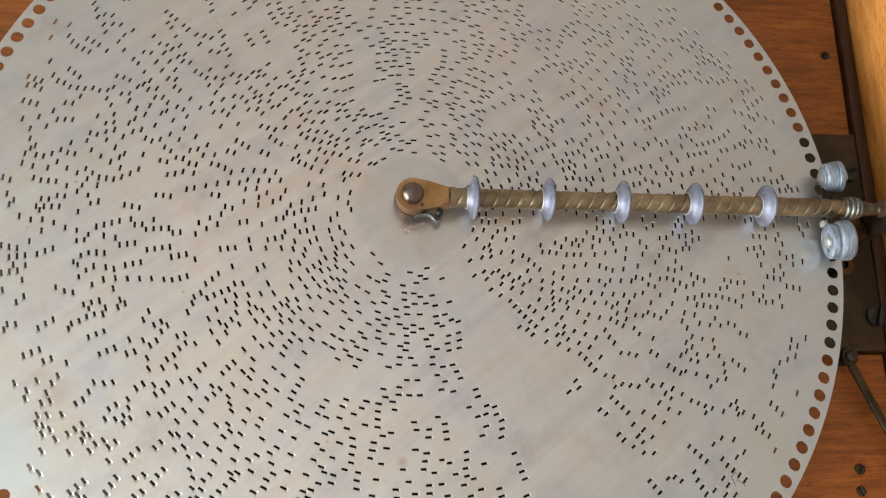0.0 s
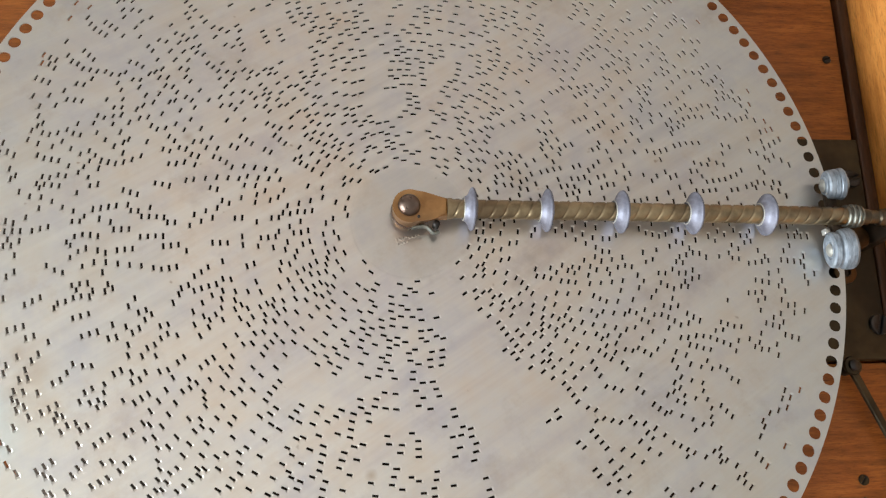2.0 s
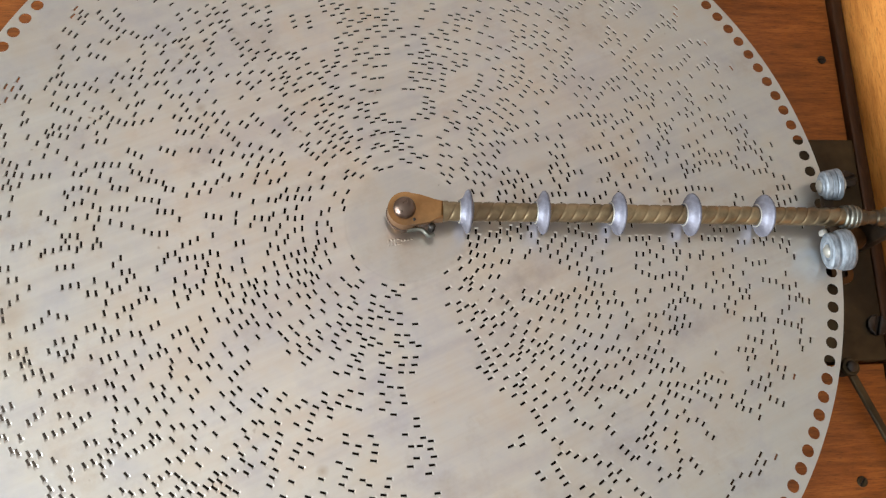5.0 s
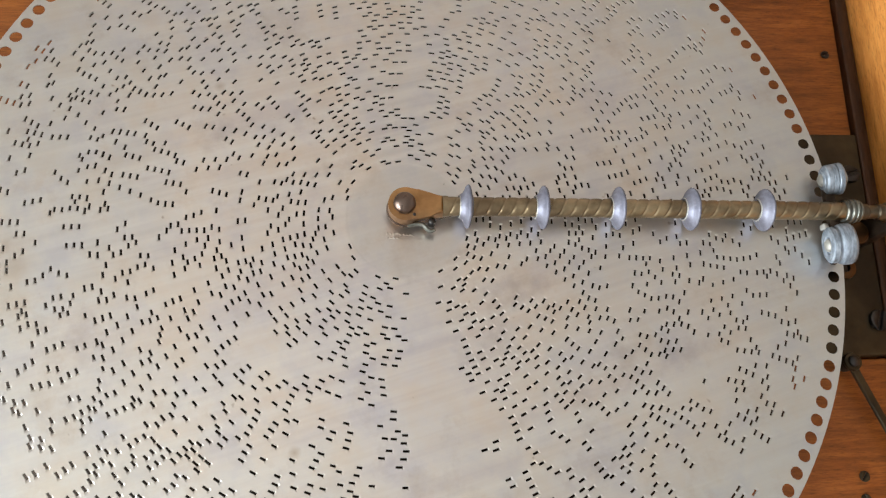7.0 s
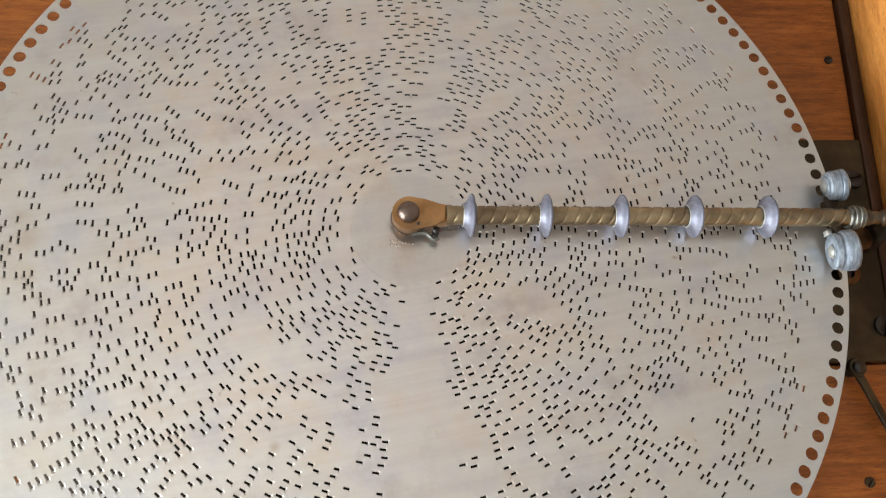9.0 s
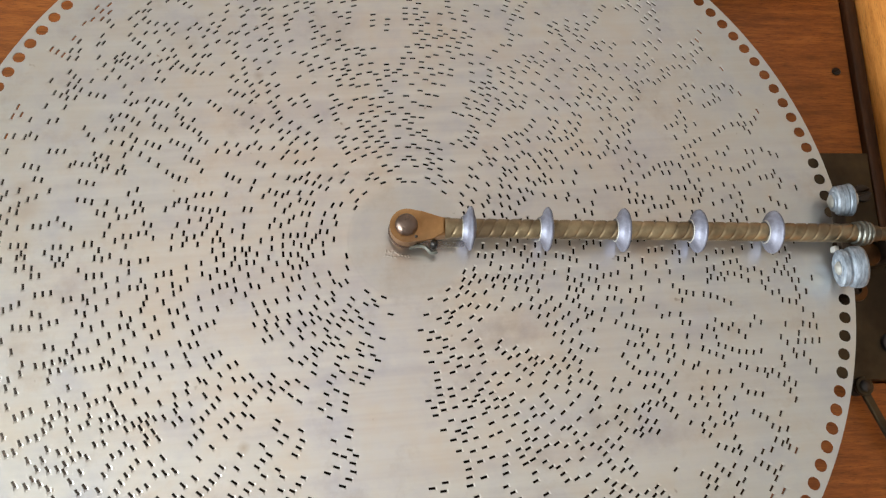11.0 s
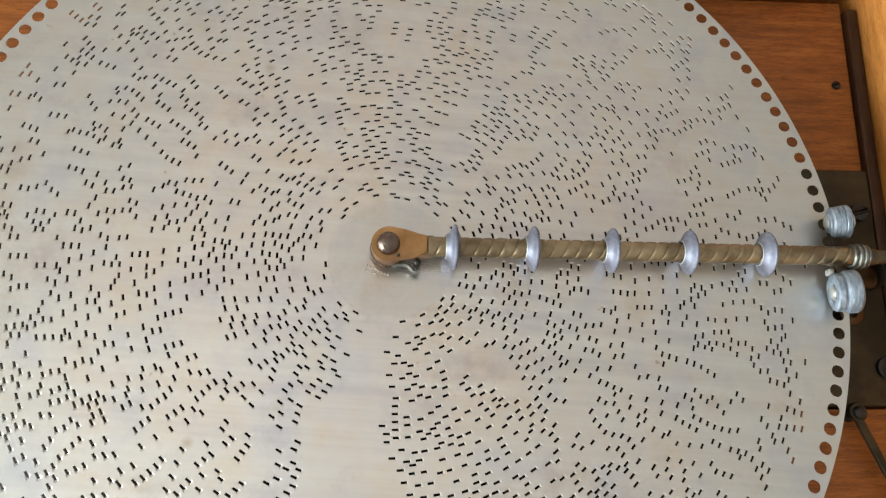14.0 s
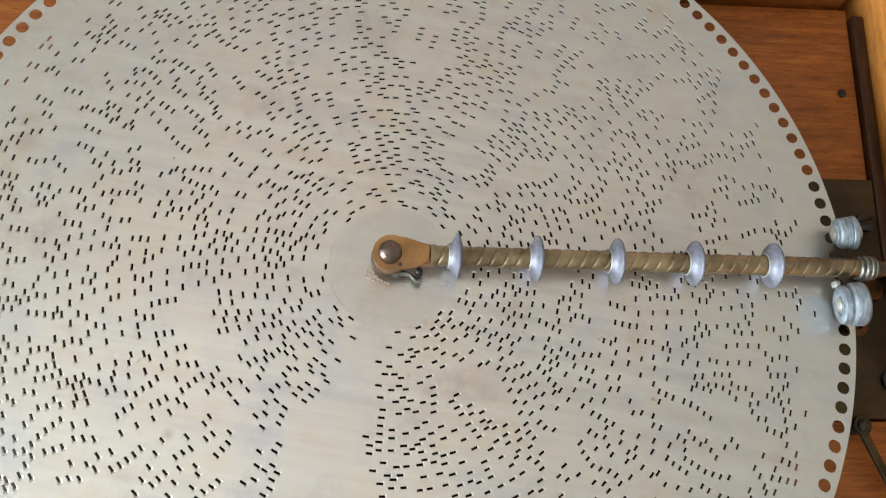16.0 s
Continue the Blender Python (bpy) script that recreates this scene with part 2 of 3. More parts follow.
# ---- room that closes the place ----
def build_room():
    x0, x1, y0, y1, z0, z1, w = -1.9, 2.3, -2.2, 2.0, -0.78, 1.75, 0.12
    part_of = dict(kind="structure")
    tagged(part("floor", box(x0, x1, y0, y1, z0 - w, z0), FLOORING), "brown boarded floor of the room", "floor", **part_of)
    tagged(part("ceiling", box(x0, x1, y0, y1, z1, z1 + w), PLASTER), "white plaster ceiling", "ceiling", **part_of)
    # unseen wall, its warm colour added to tint the disc's reflection
    tagged(part("wall_north", box(x0, x1, y1, y1 + w, z0, z1), WARM_BOUNCE), "unseen plastered wall, tinted warm for the reflection in the disc", "wall", **part_of)
    tagged(part("wall_south", box(x0, x1, y0 - w, y0, z0, z1), PLASTER), "plain white plastered wall", "wall", **part_of)
    tagged(part("wall_east", box(x1, x1 + w, y0, y1, z0, z1), PLASTER), "plain white plastered wall", "wall", **part_of)
    wall = thing("wall_west", "white plastered wall with a window opening", "wall")
    wall["kind"] = "structure"
    oy0, oy1, oz0, oz1 = -1.70, -0.10, 0.04, 0.88
    part("wall_piece", box(x0 - w, x0, y0, oy0, z0, z1), PLASTER, wall)
    part("wall_piece", box(x0 - w, x0, oy1, y1, z0, z1), PLASTER, wall)
    part("wall_piece", box(x0 - w, x0, oy0, oy1, z0, oz0), PLASTER, wall)
    part("wall_piece", box(x0 - w, x0, oy0, oy1, oz1, z1), PLASTER, wall)


build_room()

# ---- case of the music box ----
BED_Z = -0.030


def build_case():
    case = thing("music_box_case", "varnished brown wooden music box case, open on top", "music box case")
    # bed boards with the grain along x, seams open by a hair
    edges = [-0.30, -0.178, -0.0600, 0.0560, 0.1555]
    for a, b in zip(edges, edges[1:]):
        bm = box(-0.30, 0.2318, a + 0.0004, b - 0.0004, BED_Z - 0.014, BED_Z, 0.0006)
        for v in bm.verts:
            if v.co.x > 0:
                v.co.x += 0.065 * v.co.y
        part("bed_board", bm, BED, case)
    # right-hand rail with a rounded inner edge, the other three close the case
    profile = [(0.0, BED_Z), (-0.0005, -0.0260), (-0.0003, -0.0210), (0.0008, -0.0150), (0.0030, -0.0080), (0.0065, 0.0), (0.0110, 0.0100), (0.0160, 0.0220), (0.0200, 0.0340), (0.0250, 0.0440), (0.0450, 0.0460), (0.0450, BED_Z - 0.1), (0.0, BED_Z - 0.1)]
    bm = slab([(x, z) for x, z in profile], -0.325, 0.325)
    bmesh.ops.transform(bm, matrix=Matrix.Rotation(radians(90), 4, "X"), verts=bm.verts)
    wall = part("side_wall", bm, RAIL, case, "lighter orange-brown rounded oak side wall", 50)
    wall.matrix_basis = pose(0.2398, 0, 0, 0, 0, -3.7)
    # added dark strip: stands in for the disc's shade on the wall's foot
    shade_strip = part("foot_shade_strip", box(-0.0040, 0.0026, -0.30, 0.150, BED_Z - 0.012, BED_Z + 0.0034, 0.0012, 3), FOOT_SHADE, case, "dark strip added as shade along the foot of the side wall", 40)
    shade_strip.matrix_basis = pose(0.2365, 0, 0, 0, 0, -3.7)
    part("side_wall", box(-0.325, -0.301, -0.325, 0.325, BED_Z - 0.1, -0.004, 0.004, 3), RAIL, case, "lighter orange-brown oak side wall", 40)
    part("end_rail", box(-0.3005, 0.2435, 0.1600, 0.190, BED_Z - 0.1, -0.006, 0.003, 3), BED, case, "", 40)
    part("end_rail", box(-0.3005, 0.2240, -0.325, -0.301, BED_Z - 0.1, -0.004, 0.004, 3), RAIL, case, "", 40)
    part("case_bottom", box(-0.30, 0.2235, -0.30, 0.30, BED_Z - 0.1, BED_Z - 0.088), BED, case)
    return case


# unseen dark plate, added so that the slots look dark inside
def build_bedplate():
    b = thing("added_bedplate", "unseen dark bedplate added under the tune disc so its slots look dark", "bedplate")
    part("plate", lathe([(0.0, -0.0150), (0.1810, -0.0150), (0.1830, -0.0140), (0.1830, -0.0115), (0.1815, -0.0105), (0.0, -0.0105)], 96), DARK, b, "", 40)
    part("spindle", lathe([(0.0, -0.0105), (0.0040, -0.0105), (0.0040, -0.0006), (0.0030, -0.0004), (0.0030, 0.0006), (0.0, 0.0006)], 24), STEEL, b, "", 40)
    for k in range(4):
        a = radians(45 + 90 * k)
        part("pillar", lathe([(0.0, BED_Z), (0.0070, BED_Z), (0.0070, -0.0150), (0.0, -0.0150)], 20, Matrix.Translation((0.14 * math.cos(a), 0.14 * math.sin(a), 0))), DARK, b, "", 40)


def build_table():
    t = thing("table", "plain brown wooden table under the case", "table")
    part("tabletop", box(-0.6, 0.6, -0.45, 0.45, -0.16, -0.1302, 0.004), FLOORING, t)
    for x in (-0.52, 0.52):
        for y in (-0.38, 0.38):
            part("leg", box(x - 0.03, x + 0.03, y - 0.03, y + 0.03, -0.78, -0.1602, 0.004), FLOORING, t)


build_table()
build_case()
build_bedplate()

# ---- the tune disc ----
TOP = 0.0
THICK = 0.00044
R_EDGE, R_HOLE, HOLE, TEETH = 0.1965, 0.1917, 0.0027, 147
SPLIT = TEETH * 8
R_IN, R_OUT = 0.0262, 0.1845
TRACKS = 103
PITCH = (0.1822 - 0.0272) / (TRACKS - 1)
SLOT_W = 0.00104
TAPER = 0.00010


def tune():
    """Sets slots by chords, runs and repeats. Returns (track, angle) of each."""
    rnd = random.Random(11)
    used = {}
    slots = []
    wedge0, wedge1 = radians(-68.3), radians(-53.8)

    def radius(k):
        return 0.0272 + k * PITCH

    def put(k, a):
        if not 0 <= k < TRACKS:
            return
        a %= 2 * math.pi
        rel = (a - wedge0) % (2 * math.pi)
        edge = radians(4.5) * (0.03 / radius(k)) + radians(1.2) * math.sin(radius(k) * 310)
        if rel < wedge1 - wedge0 + edge * 0.6 or rel > 2 * math.pi - edge:
            return
        reach = 0.0036 / radius(k)
        for kk, need in ((k, reach), (k - 1, reach * 0.55), (k + 1, reach * 0.55)):
            for b in used.get(kk, ()):
                d = abs(a - b)
                if min(d, 2 * math.pi - d) < need:
                    return
        used.setdefault(k, []).append(a)
        slots.append((k, a))

    def anywhere(low, high):
        """A track between two, so that the slots lie evenly over the sheet."""
        lo, hi = radius(low), radius(high)
        return round((math.sqrt(rnd.uniform(lo * lo, hi * hi)) - 0.0272) / PITCH)

    beats = 108
    span = (2 * math.pi - (wedge1 - wedge0) - radians(2.0)) / beats
    figures = []
    for i in range(beats):
        beat = wedge1 + radians(1.0) + span * (i + 0.5)

        def when():
            return beat + span * rnd.uniform(-0.55, 0.55)

        # every few beats the accompaniment takes up new figures, which repeat from beat to beat
        if i % 5 == 0:
            figures = []
            for zone in ((0, 20), (8, 40), (24, 58), (40, 78)):
                figures.append([anywhere(*zone), rnd.choice((-4, -3, -3, 3, 3, 4)), rnd.choice((-1, 1, 1)) * rnd.uniform(0.0010, 0.0026), rnd.randint(3, 6), rnd.uniform(-0.4, 0.4)])
        for f in figures:
            if rnd.random() < 0.72:
                k, step, turn, length, phase = f
                k += rnd.choice((0, 0, 0, -1, 1, 2))
                for j in range(length):
                    kk = k + j * step
                    put(kk, beat + span * phase + j * turn / max(radius(max(kk, 0)), 0.03))
        # chords of two to four neighbours, struck together
        for _ in range(6):
            k, a = anywhere(12, 97), when()
            drift = rnd.choice((0.0, 0.0, 0.0, 0.0005, -0.0005, 0.0014, -0.0014))
            for j in range(rnd.choice((2, 2, 3, 3, 3, 4))):
                put(k + 2 * j, a + j * drift / 0.1)
        # slow runs from track to track, which bow like a garland
        if rnd.random() < 0.55:
            k, a, sag = anywhere(30, 84), when(), rnd.choice((-1, 1)) * rnd.uniform(0.0006, 0.0022)
            length = rnd.randint(4, 8)
            for j in range(length):
                u = 2 * j / (length - 1) - 1
                put(k + 2 * j, a + (sag * (1 - u * u) * 2 + 0.0004 * j) / radius(k))
        # melody in the high voices: tight groups that weave from beat to beat
        for centre in (80 + 12 * math.sin(i * 0.55), 95 + 4 * math.sin(i * 0.9)):
            if rnd.random() < 0.66:
                a = when()
                for j in range(rnd.randint(3, 6)):
                    put(round(centre) + rnd.choice((-4, -3, -2, 0, 1, 2, 4)), a + (j - 2) * 0.0021 / 0.155)
        for _ in range(2):
            put(anywhere(0, 92), when())
        for _ in range(2):
            put(rnd.randint(0, 18), when())
    return slots


def build_disc():
    rings = [R_IN]
    for k in range(TRACKS):
        r = 0.0272 + k * PITCH
        rings += [r - SLOT_W / 2, r + SLOT_W / 2]
    rings.append(R_OUT)
    rings = np.array(rings)
    nr = len(rings)
    ang = np.arange(SPLIT) * 2 * np.pi / SPLIT
    co = np.zeros((nr, SPLIT, 3))
    co[..., 0] = rings[:, None] * np.cos(ang)
    co[..., 1] = rings[:, None] * np.sin(ang)
    co[..., 2] = TOP
    keep = np.ones((nr - 1, SPLIT), bool)
    lean = np.zeros((nr, SPLIT))
    for k, a in tune():
        r = 0.0272 + k * PITCH
        n = max(2, round(0.0025 / (r * 2 * math.pi / SPLIT)))
        s = round(a / (2 * math.pi) * SPLIT)
        row = 1 + 2 * k
        for j in range(n):
            keep[row, (s + j) % SPLIT] = False
        # the punched walls lean in towards the slot's foot
        for j in range(n + 1):
            lean[row, (s + j) % SPLIT] = TAPER
            lean[row + 1, (s + j) % SPLIT] = -TAPER
        # the punched lip dips at one end
        m = max(1, round(0.0006 / (r * 2 * math.pi / SPLIT)))
        for j in range(m):
            dip = 0.00020 * (1 - j / m)
            co[row, (s + n + j) % SPLIT, 2] -= dip
            co[row + 1, (s + n + j) % SPLIT, 2] -= dip
    idx = np.arange(nr * SPLIT).reshape(nr, SPLIT)
    nxt = np.roll(idx, -1, axis=1)
    quads = np.stack([idx[:-1], idx[1:], nxt[1:], nxt[:-1]], -1)[keep]
    verts = [co.reshape(-1, 3)]
    faces = [quads]
    base = nr * SPLIT
    # centre: rings out to the first track, about a bored middle
    inner = np.array([0.0032, 0.0120, 0.0254])
    ic = np.zeros((3, SPLIT, 3))
    ic[..., 0] = inner[:, None] * np.cos(ang)
    ic[..., 1] = inner[:, None] * np.sin(ang)
    ic[..., 2] = TOP - 0.00005
    verts.append(ic.reshape(-1, 3))
    ii = base + np.arange(3 * SPLIT).reshape(3, SPLIT)
    stack = np.concatenate([ii, idx[:1]])
    nx = np.roll(stack, -1, axis=1)
    faces.append(np.stack([stack[:-1], stack[1:], nx[1:], nx[:-1]], -1).reshape(-1, 4))
    base += 3 * SPLIT
    # rim with its driving holes
    step = 2 * math.pi / TEETH
    rim_v, rim_f, seen = [], [], {}

    def vert(r, a, key):
        if key not in seen:
            seen[key] = base + len(rim_v)
            rim_v.append((r * math.cos(a), r * math.sin(a), TOP))
        return seen[key]

    for s in range(TEETH):
        a0 = s * step
        loop = [int(idx[-1, (s * 8 + j) % SPLIT]) for j in range(8)]
        pol = [(R_OUT, a0 + step * j / 8) for j in range(8)]
        for j in range(4):
            r = R_OUT + (R_EDGE - R_OUT) * j / 4
            a = a0 + step
            loop.append(int(idx[-1, ((s + 1) * 8) % SPLIT]) if j == 0 else vert(r, a, ("side", (s + 1) % TEETH, j)))
            pol.append((r, a))
        for j in range(8):
            a = a0 + step * (8 - j) / 8
            loop.append(vert(R_EDGE, a, ("rim", (s * 8 + 8 - j) % SPLIT)))
            pol.append((R_EDGE, a))
        for j in range(4):
            r = R_EDGE + (R_OUT - R_EDGE) * j / 4
            loop.append(vert(R_EDGE, a0, ("rim", s * 8)) if j == 0 else vert(r, a0, ("side", s, 4 - j)))
            pol.append((r, a0))
        mid = a0 + step / 2
        ring = []
        for j, (r, a) in enumerate(pol):
            dx, dy = (a - mid) * R_HOLE, r - R_HOLE
            d = math.hypot(dx, dy)
            ring.append(vert(R_HOLE + HOLE * dy / d, mid + HOLE * dx / d / R_HOLE, ("hole", s, j)))
        for j in range(24):
            k = (j + 1) % 24
            rim_f.append((loop[j], ring[j], ring[k], loop[k]))
    verts.append(np.array(rim_v))
    faces.append(np.array(rim_f))
    v = np.concatenate(verts)
    q = np.concatenate(faces)
    # edges of the sheet: open borders get walls of the sheet's thickness
    e = np.concatenate([q[:, [0, 1]], q[:, [1, 2]], q[:, [2, 3]], q[:, [3, 0]]])
    key = np.sort(e, axis=1)
    _, first, count = np.unique(key[:, 0] * (len(v) + 1) + key[:, 1], return_index=True, return_counts=True)
    border = e[first[count == 1]]
    uniq, inv = np.unique(border, return_inverse=True)
    inv = inv.reshape(border.shape)
    low = v[uniq].copy()
    low[:, 2] = TOP - THICK
    inward = np.zeros(len(v))
    inward[:nr * SPLIT] = lean.ravel()
    reach = np.hypot(low[:, 0], low[:, 1])
    low[:, :2] *= (1 + inward[uniq] / reach)[:, None]
    walls = np.stack([border[:, 1], border[:, 0], len(v) + inv[:, 0], len(v) + inv[:, 1]], -1)
    v = np.concatenate([v, low])
    q = np.concatenate([q, walls])
    me = bpy.data.meshes.new("sheet")
    me.vertices.add(len(v))
    me.vertices.foreach_set("co", v.astype(np.float32).ravel())
    me.loops.add(q.size)
    me.loops.foreach_set("vertex_index", q.astype(np.int32).ravel())
    me.polygons.add(len(q))
    me.polygons.foreach_set("loop_start", np.arange(0, q.size, 4, dtype=np.int32))
    me.update(calc_edges=True)
    me.validate()
    me.shade_flat()
    me.materials.append(DISC)
    me.materials.append(CUT)
    cut = np.zeros(len(q), np.int32)
    cut[-len(walls):] = 1
    me.polygons.foreach_set("material_index", cut)
    disc = thing("tune_disc", "round grey metal tune disc punched with rows of short slots", "music disc")
    sheet = new("sheet", me)
    sheet.parent = disc
    # stamped number near the centre, too worn to read
    rnd = random.Random(4)
    p0, p1 = Vector((-0.0050, -0.0104)), Vector((0.0050, -0.0062))
    lean = math.degrees(math.atan2(p1.y - p0.y, p1.x - p0.x))
    up = Vector((p0.y - p1.y, p1.x - p0.x)).normalized()
    for j in range(8):
        big = j < 4
        at = p0.lerp(p1, j / 7.6)
        for side in ((-0.0010, 0.0010) if big else (0.0,)):
            q = at + up * (side + (0 if big else 0.0004))
            long = 0.0007 if big else 0.0005
            bm = box(-long, long, -0.0004, 0.0004, -0.0002, 0.00042, 0.00030, 2)
            bmesh.ops.transform(bm, matrix=pose(q.x, q.y, 0, 0, 0, lean + rnd.choice((0, 60, 90, 120))), verts=bm.verts)
            part("stamped_mark", bm, DISC, disc)
    # hairline scratches and a faint scribble near the rim
    for pts in (
        [(-0.020 + 0.175 * math.cos(radians(d)) * 0.94, -0.012 + 0.175 * math.sin(radians(d)) * 0.94, 0.00002) for d in range(196, 212, 2)],
        [(0.012 + 0.026 * math.cos(radians(d)), 0.070 + 0.022 * math.sin(radians(d)), 0.00002) for d in range(20, 96, 8)],
    ):
        part("scratch", sweep(pts, 0.00013, 5, 0.5), BRIGHT, disc, "hairline bright scratch")
    scribble = [(0.1290, -0.1190), (0.1278, -0.1155), (0.1298, -0.1137), (0.1312, -0.1153), (0.1300, -0.1169), (0.1322, -0.1179), (0.1332, -0.1193)]
    part("scribble", sweep([(x, y, 0.00002) for x, y in scribble], 0.00012, 5, 0.5), SCREW, disc, "faint grey pencil scribble")
    return disc


disc = build_disc()

# ---- pressure bar over the disc ----
AX_Z = 0.0102


def build_bar():
    bar = thing("pressure_bar", "tarnished brass pressure bar with twisted grooves lying over the disc", "pressure bar")
    bar.matrix_basis = pose(-0.0015, 0.0022, AX_Z - 0.0004, 0, 0, -0.92)
    # twisted tube: the section's ridges wind along x
    x0, x1, seg, steps, rad = 0.0165, 0.1975, 48, 700, 0.0041
    bm = bmesh.new()
    rows = []
    for i in range(steps + 1):
        x = x0 + (x1 - x0) * i / steps
        row = []
        for j in range(seg):
            a = 2 * math.pi * j / seg
            w = 2 * a / (2 * math.pi) + x / 0.0052
            f = w - math.floor(w)
            dip = math.exp(-((f - 0.5) / 0.07) ** 2)
            r = rad - 0.00040 * dip - 0.00009 * (1 - math.sin(math.pi * ((f + 0.5) % 1.0)))
            row.append(bm.verts.new((x, r * math.cos(a), r * math.sin(a))))
        rows.append(row)
    for a, b in zip(rows, rows[1:]):
        for j in range(seg):
            k = (j + 1) % seg
            bm.faces.new((a[j], a[k], b[k], b[j]))
    bm.faces.new(rows[0])
    bm.faces.new(rows[-1])
    part("twisted_tube", bm, BRASS, bar, "", 60)
    # rollers of cast zinc, cone-sided
    prof = [(0.0044, -0.0040), (0.0050, -0.0040), (0.0054, -0.0034), (0.0060, -0.0022), (0.0074, -0.0010), (0.0090, -0.0003), (0.0096, 0.0003), (0.0097, 0.0010), (0.0093, 0.0016), (0.0078, 0.0021), (0.0062, 0.0026), (0.0052, 0.0032), (0.0044, 0.0032), (0.0044, -0.0040)]
    for x in (0.0262, 0.0588, 0.0917, 0.1244, 0.1577):
        ob = part("roller", lathe([(r * 0.965, h * 0.78) for r, h in prof], 48, ALONG_X), ZINC, bar, "grey zinc roller", 35)
        ob.matrix_basis = pose(x, 0, 0, 0, 1.5, 0)
        part("worn_collar", lathe([(0.0046, -0.00322), (0.0049, -0.00326), (0.0051, -0.00296), (0.0049, -0.0028), (0.0046, -0.00322)], 40, ALONG_X), PALE, ob, "bright worn edge of the roller's collar", 40)
    # eye at the spindle: a rounded plate that narrows to the tube
    out = []
    for i in range(29):
        a = radians(70 + 222 * i / 28)
        out.append((0.0005 + 0.0074 * math.cos(a), 0.0074 * math.sin(a)))
    out = out + [(0.0068, -0.0052), (0.0105, -0.0043), (0.0165, -0.0040), (0.0165, 0.0040), (0.0110, 0.0050), (0.0065, 0.0064)]
    part("eye_plate", slab(out, -0.0030, 0.0026, 0.0013, 4), COPPER, bar, "brown polished brass eye", 40)
    knob = [(0.0044, 0.0022), (0.0047, 0.0028), (0.0047, 0.0036), (0.0044, 0.0048), (0.0037, 0.0058), (0.0026, 0.0066), (0.0013, 0.0070), (0.0, 0.0071)]
    part("knob", lathe(knob, 40), STEEL, bar, "dull steel ball knob", 60)
    part("collar", lathe([(0.0, -0.0095), (0.0044, -0.0095), (0.0046, -0.0088), (0.0046, -0.0050), (0.0062, -0.0031), (0.0, -0.0031)], 40), COPPER, bar, "", 40)
    part("lip_ring", lathe([(0.0050, -0.0046), (0.0074, -0.0046), (0.0078, -0.0041), (0.0076, -0.0035), (0.0060, -0.0032)], 40, Matrix.Translation((0.0003, 0, 0))), STEEL, bar, "thin bright steel ring", 40)
    # spring catch that curls out beside the eye
    pts = [(0.0015, -0.0074, -0.0042), (0.0040, -0.0068, -0.0041), (0.0062, -0.0066, -0.0040), (0.0080, -0.0070, -0.0040), (0.0092, -0.0080, -0.0044), (0.0103, -0.0091, -0.0049), (0.0118, -0.0093, -0.0050), (0.0130, -0.0086, -0.0048)]
    part("spring_catch", sweep(pts, 0.0009, 10, 1.6), CLAMP, bar, "bent grey-green spring catch", 50)
    part("catch_screw", lathe([(0.0, 0.0010), (0.0010, 0.0008), (0.0015, 0.0002), (0.0015, -0.004), (0.0, -0.004)], 20, Matrix.Translation((0.0118, -0.0060, -0.002))), SCREW, bar, "", 40)
    part("pin", lathe([(0.0, 0.0037), (0.0005, 0.0034), (0.0007, 0.0026), (0.0, 0.0025)], 14, Matrix.Translation((0.0040, -0.0048, 0))), SCREW, bar, "", 40)
    part("ferrule", lathe([(0.0034, -0.0012), (0.0044, -0.0011), (0.0045, 0.0), (0.0044, 0.0011), (0.0034, 0.0012)], 32, Matrix.Translation((0.0172, 0, 0)) @ ALONG_X), BRASS, bar, "", 40)
    # outer end: zinc clamp, washers and the thinner hinge rod
    part("clamp", lathe([(0.0030, -0.0040), (0.0044, -0.0040), (0.0050, -0.0036), (0.0051, -0.0030), (0.0045, -0.0024), (0.0045, -0.0020), (0.0053, -0.0015), (0.0054, -0.0008), (0.0046, -0.0003), (0.0046, 0.0001), (0.0054, 0.0006), (0.0054, 0.0012), (0.0045, 0.0017), (0.0045, 0.0021), (0.0050, 0.0025), (0.0049, 0.0032), (0.0030, 0.0036)], 32, Matrix.Translation((0.1987, 0, 0)) @ ALONG_X), CLAMP, bar, "greyed ringed zinc clamp", 30)
    part("hinge_rod", lathe([(0.0, 0.0), (0.0036, 0.0), (0.0036, 0.006), (0.0030, 0.0068), (0.0030, 0.0105), (0.0037, 0.0112), (0.0037, 0.0165), (0.0028, 0.0172), (0.0028, 0.024), (0.0, 0.024)], 28, Matrix.Translation((0.2000, 0, -0.0005)) @ ALONG_X), RODBRASS, bar, "", 30)
    part("hinge_block", box(0.2143, 0.2255, -0.0042, 0.0042, -0.0040, 0.0034, 0.0012), BRASS, bar, "", 40)
    part("hinge_slot", box(0.2147, 0.2251, -0.0006, 0.0010, 0.0028, 0.0039, 0.0003), SCREW, bar, "dark slot")
    part("yoke", box(0.1900, 0.1950, -0.0175, 0.0175, -0.0062, -0.0024, 0.0012), DARK, bar, "dark iron yoke", 40)
    part("spring_tongue", box(0.1865, 0.1889, -0.0076, -0.0048, -0.0060, -0.0024, 0.0006), BRIGHT, bar, "bright bare steel tongue", 40)
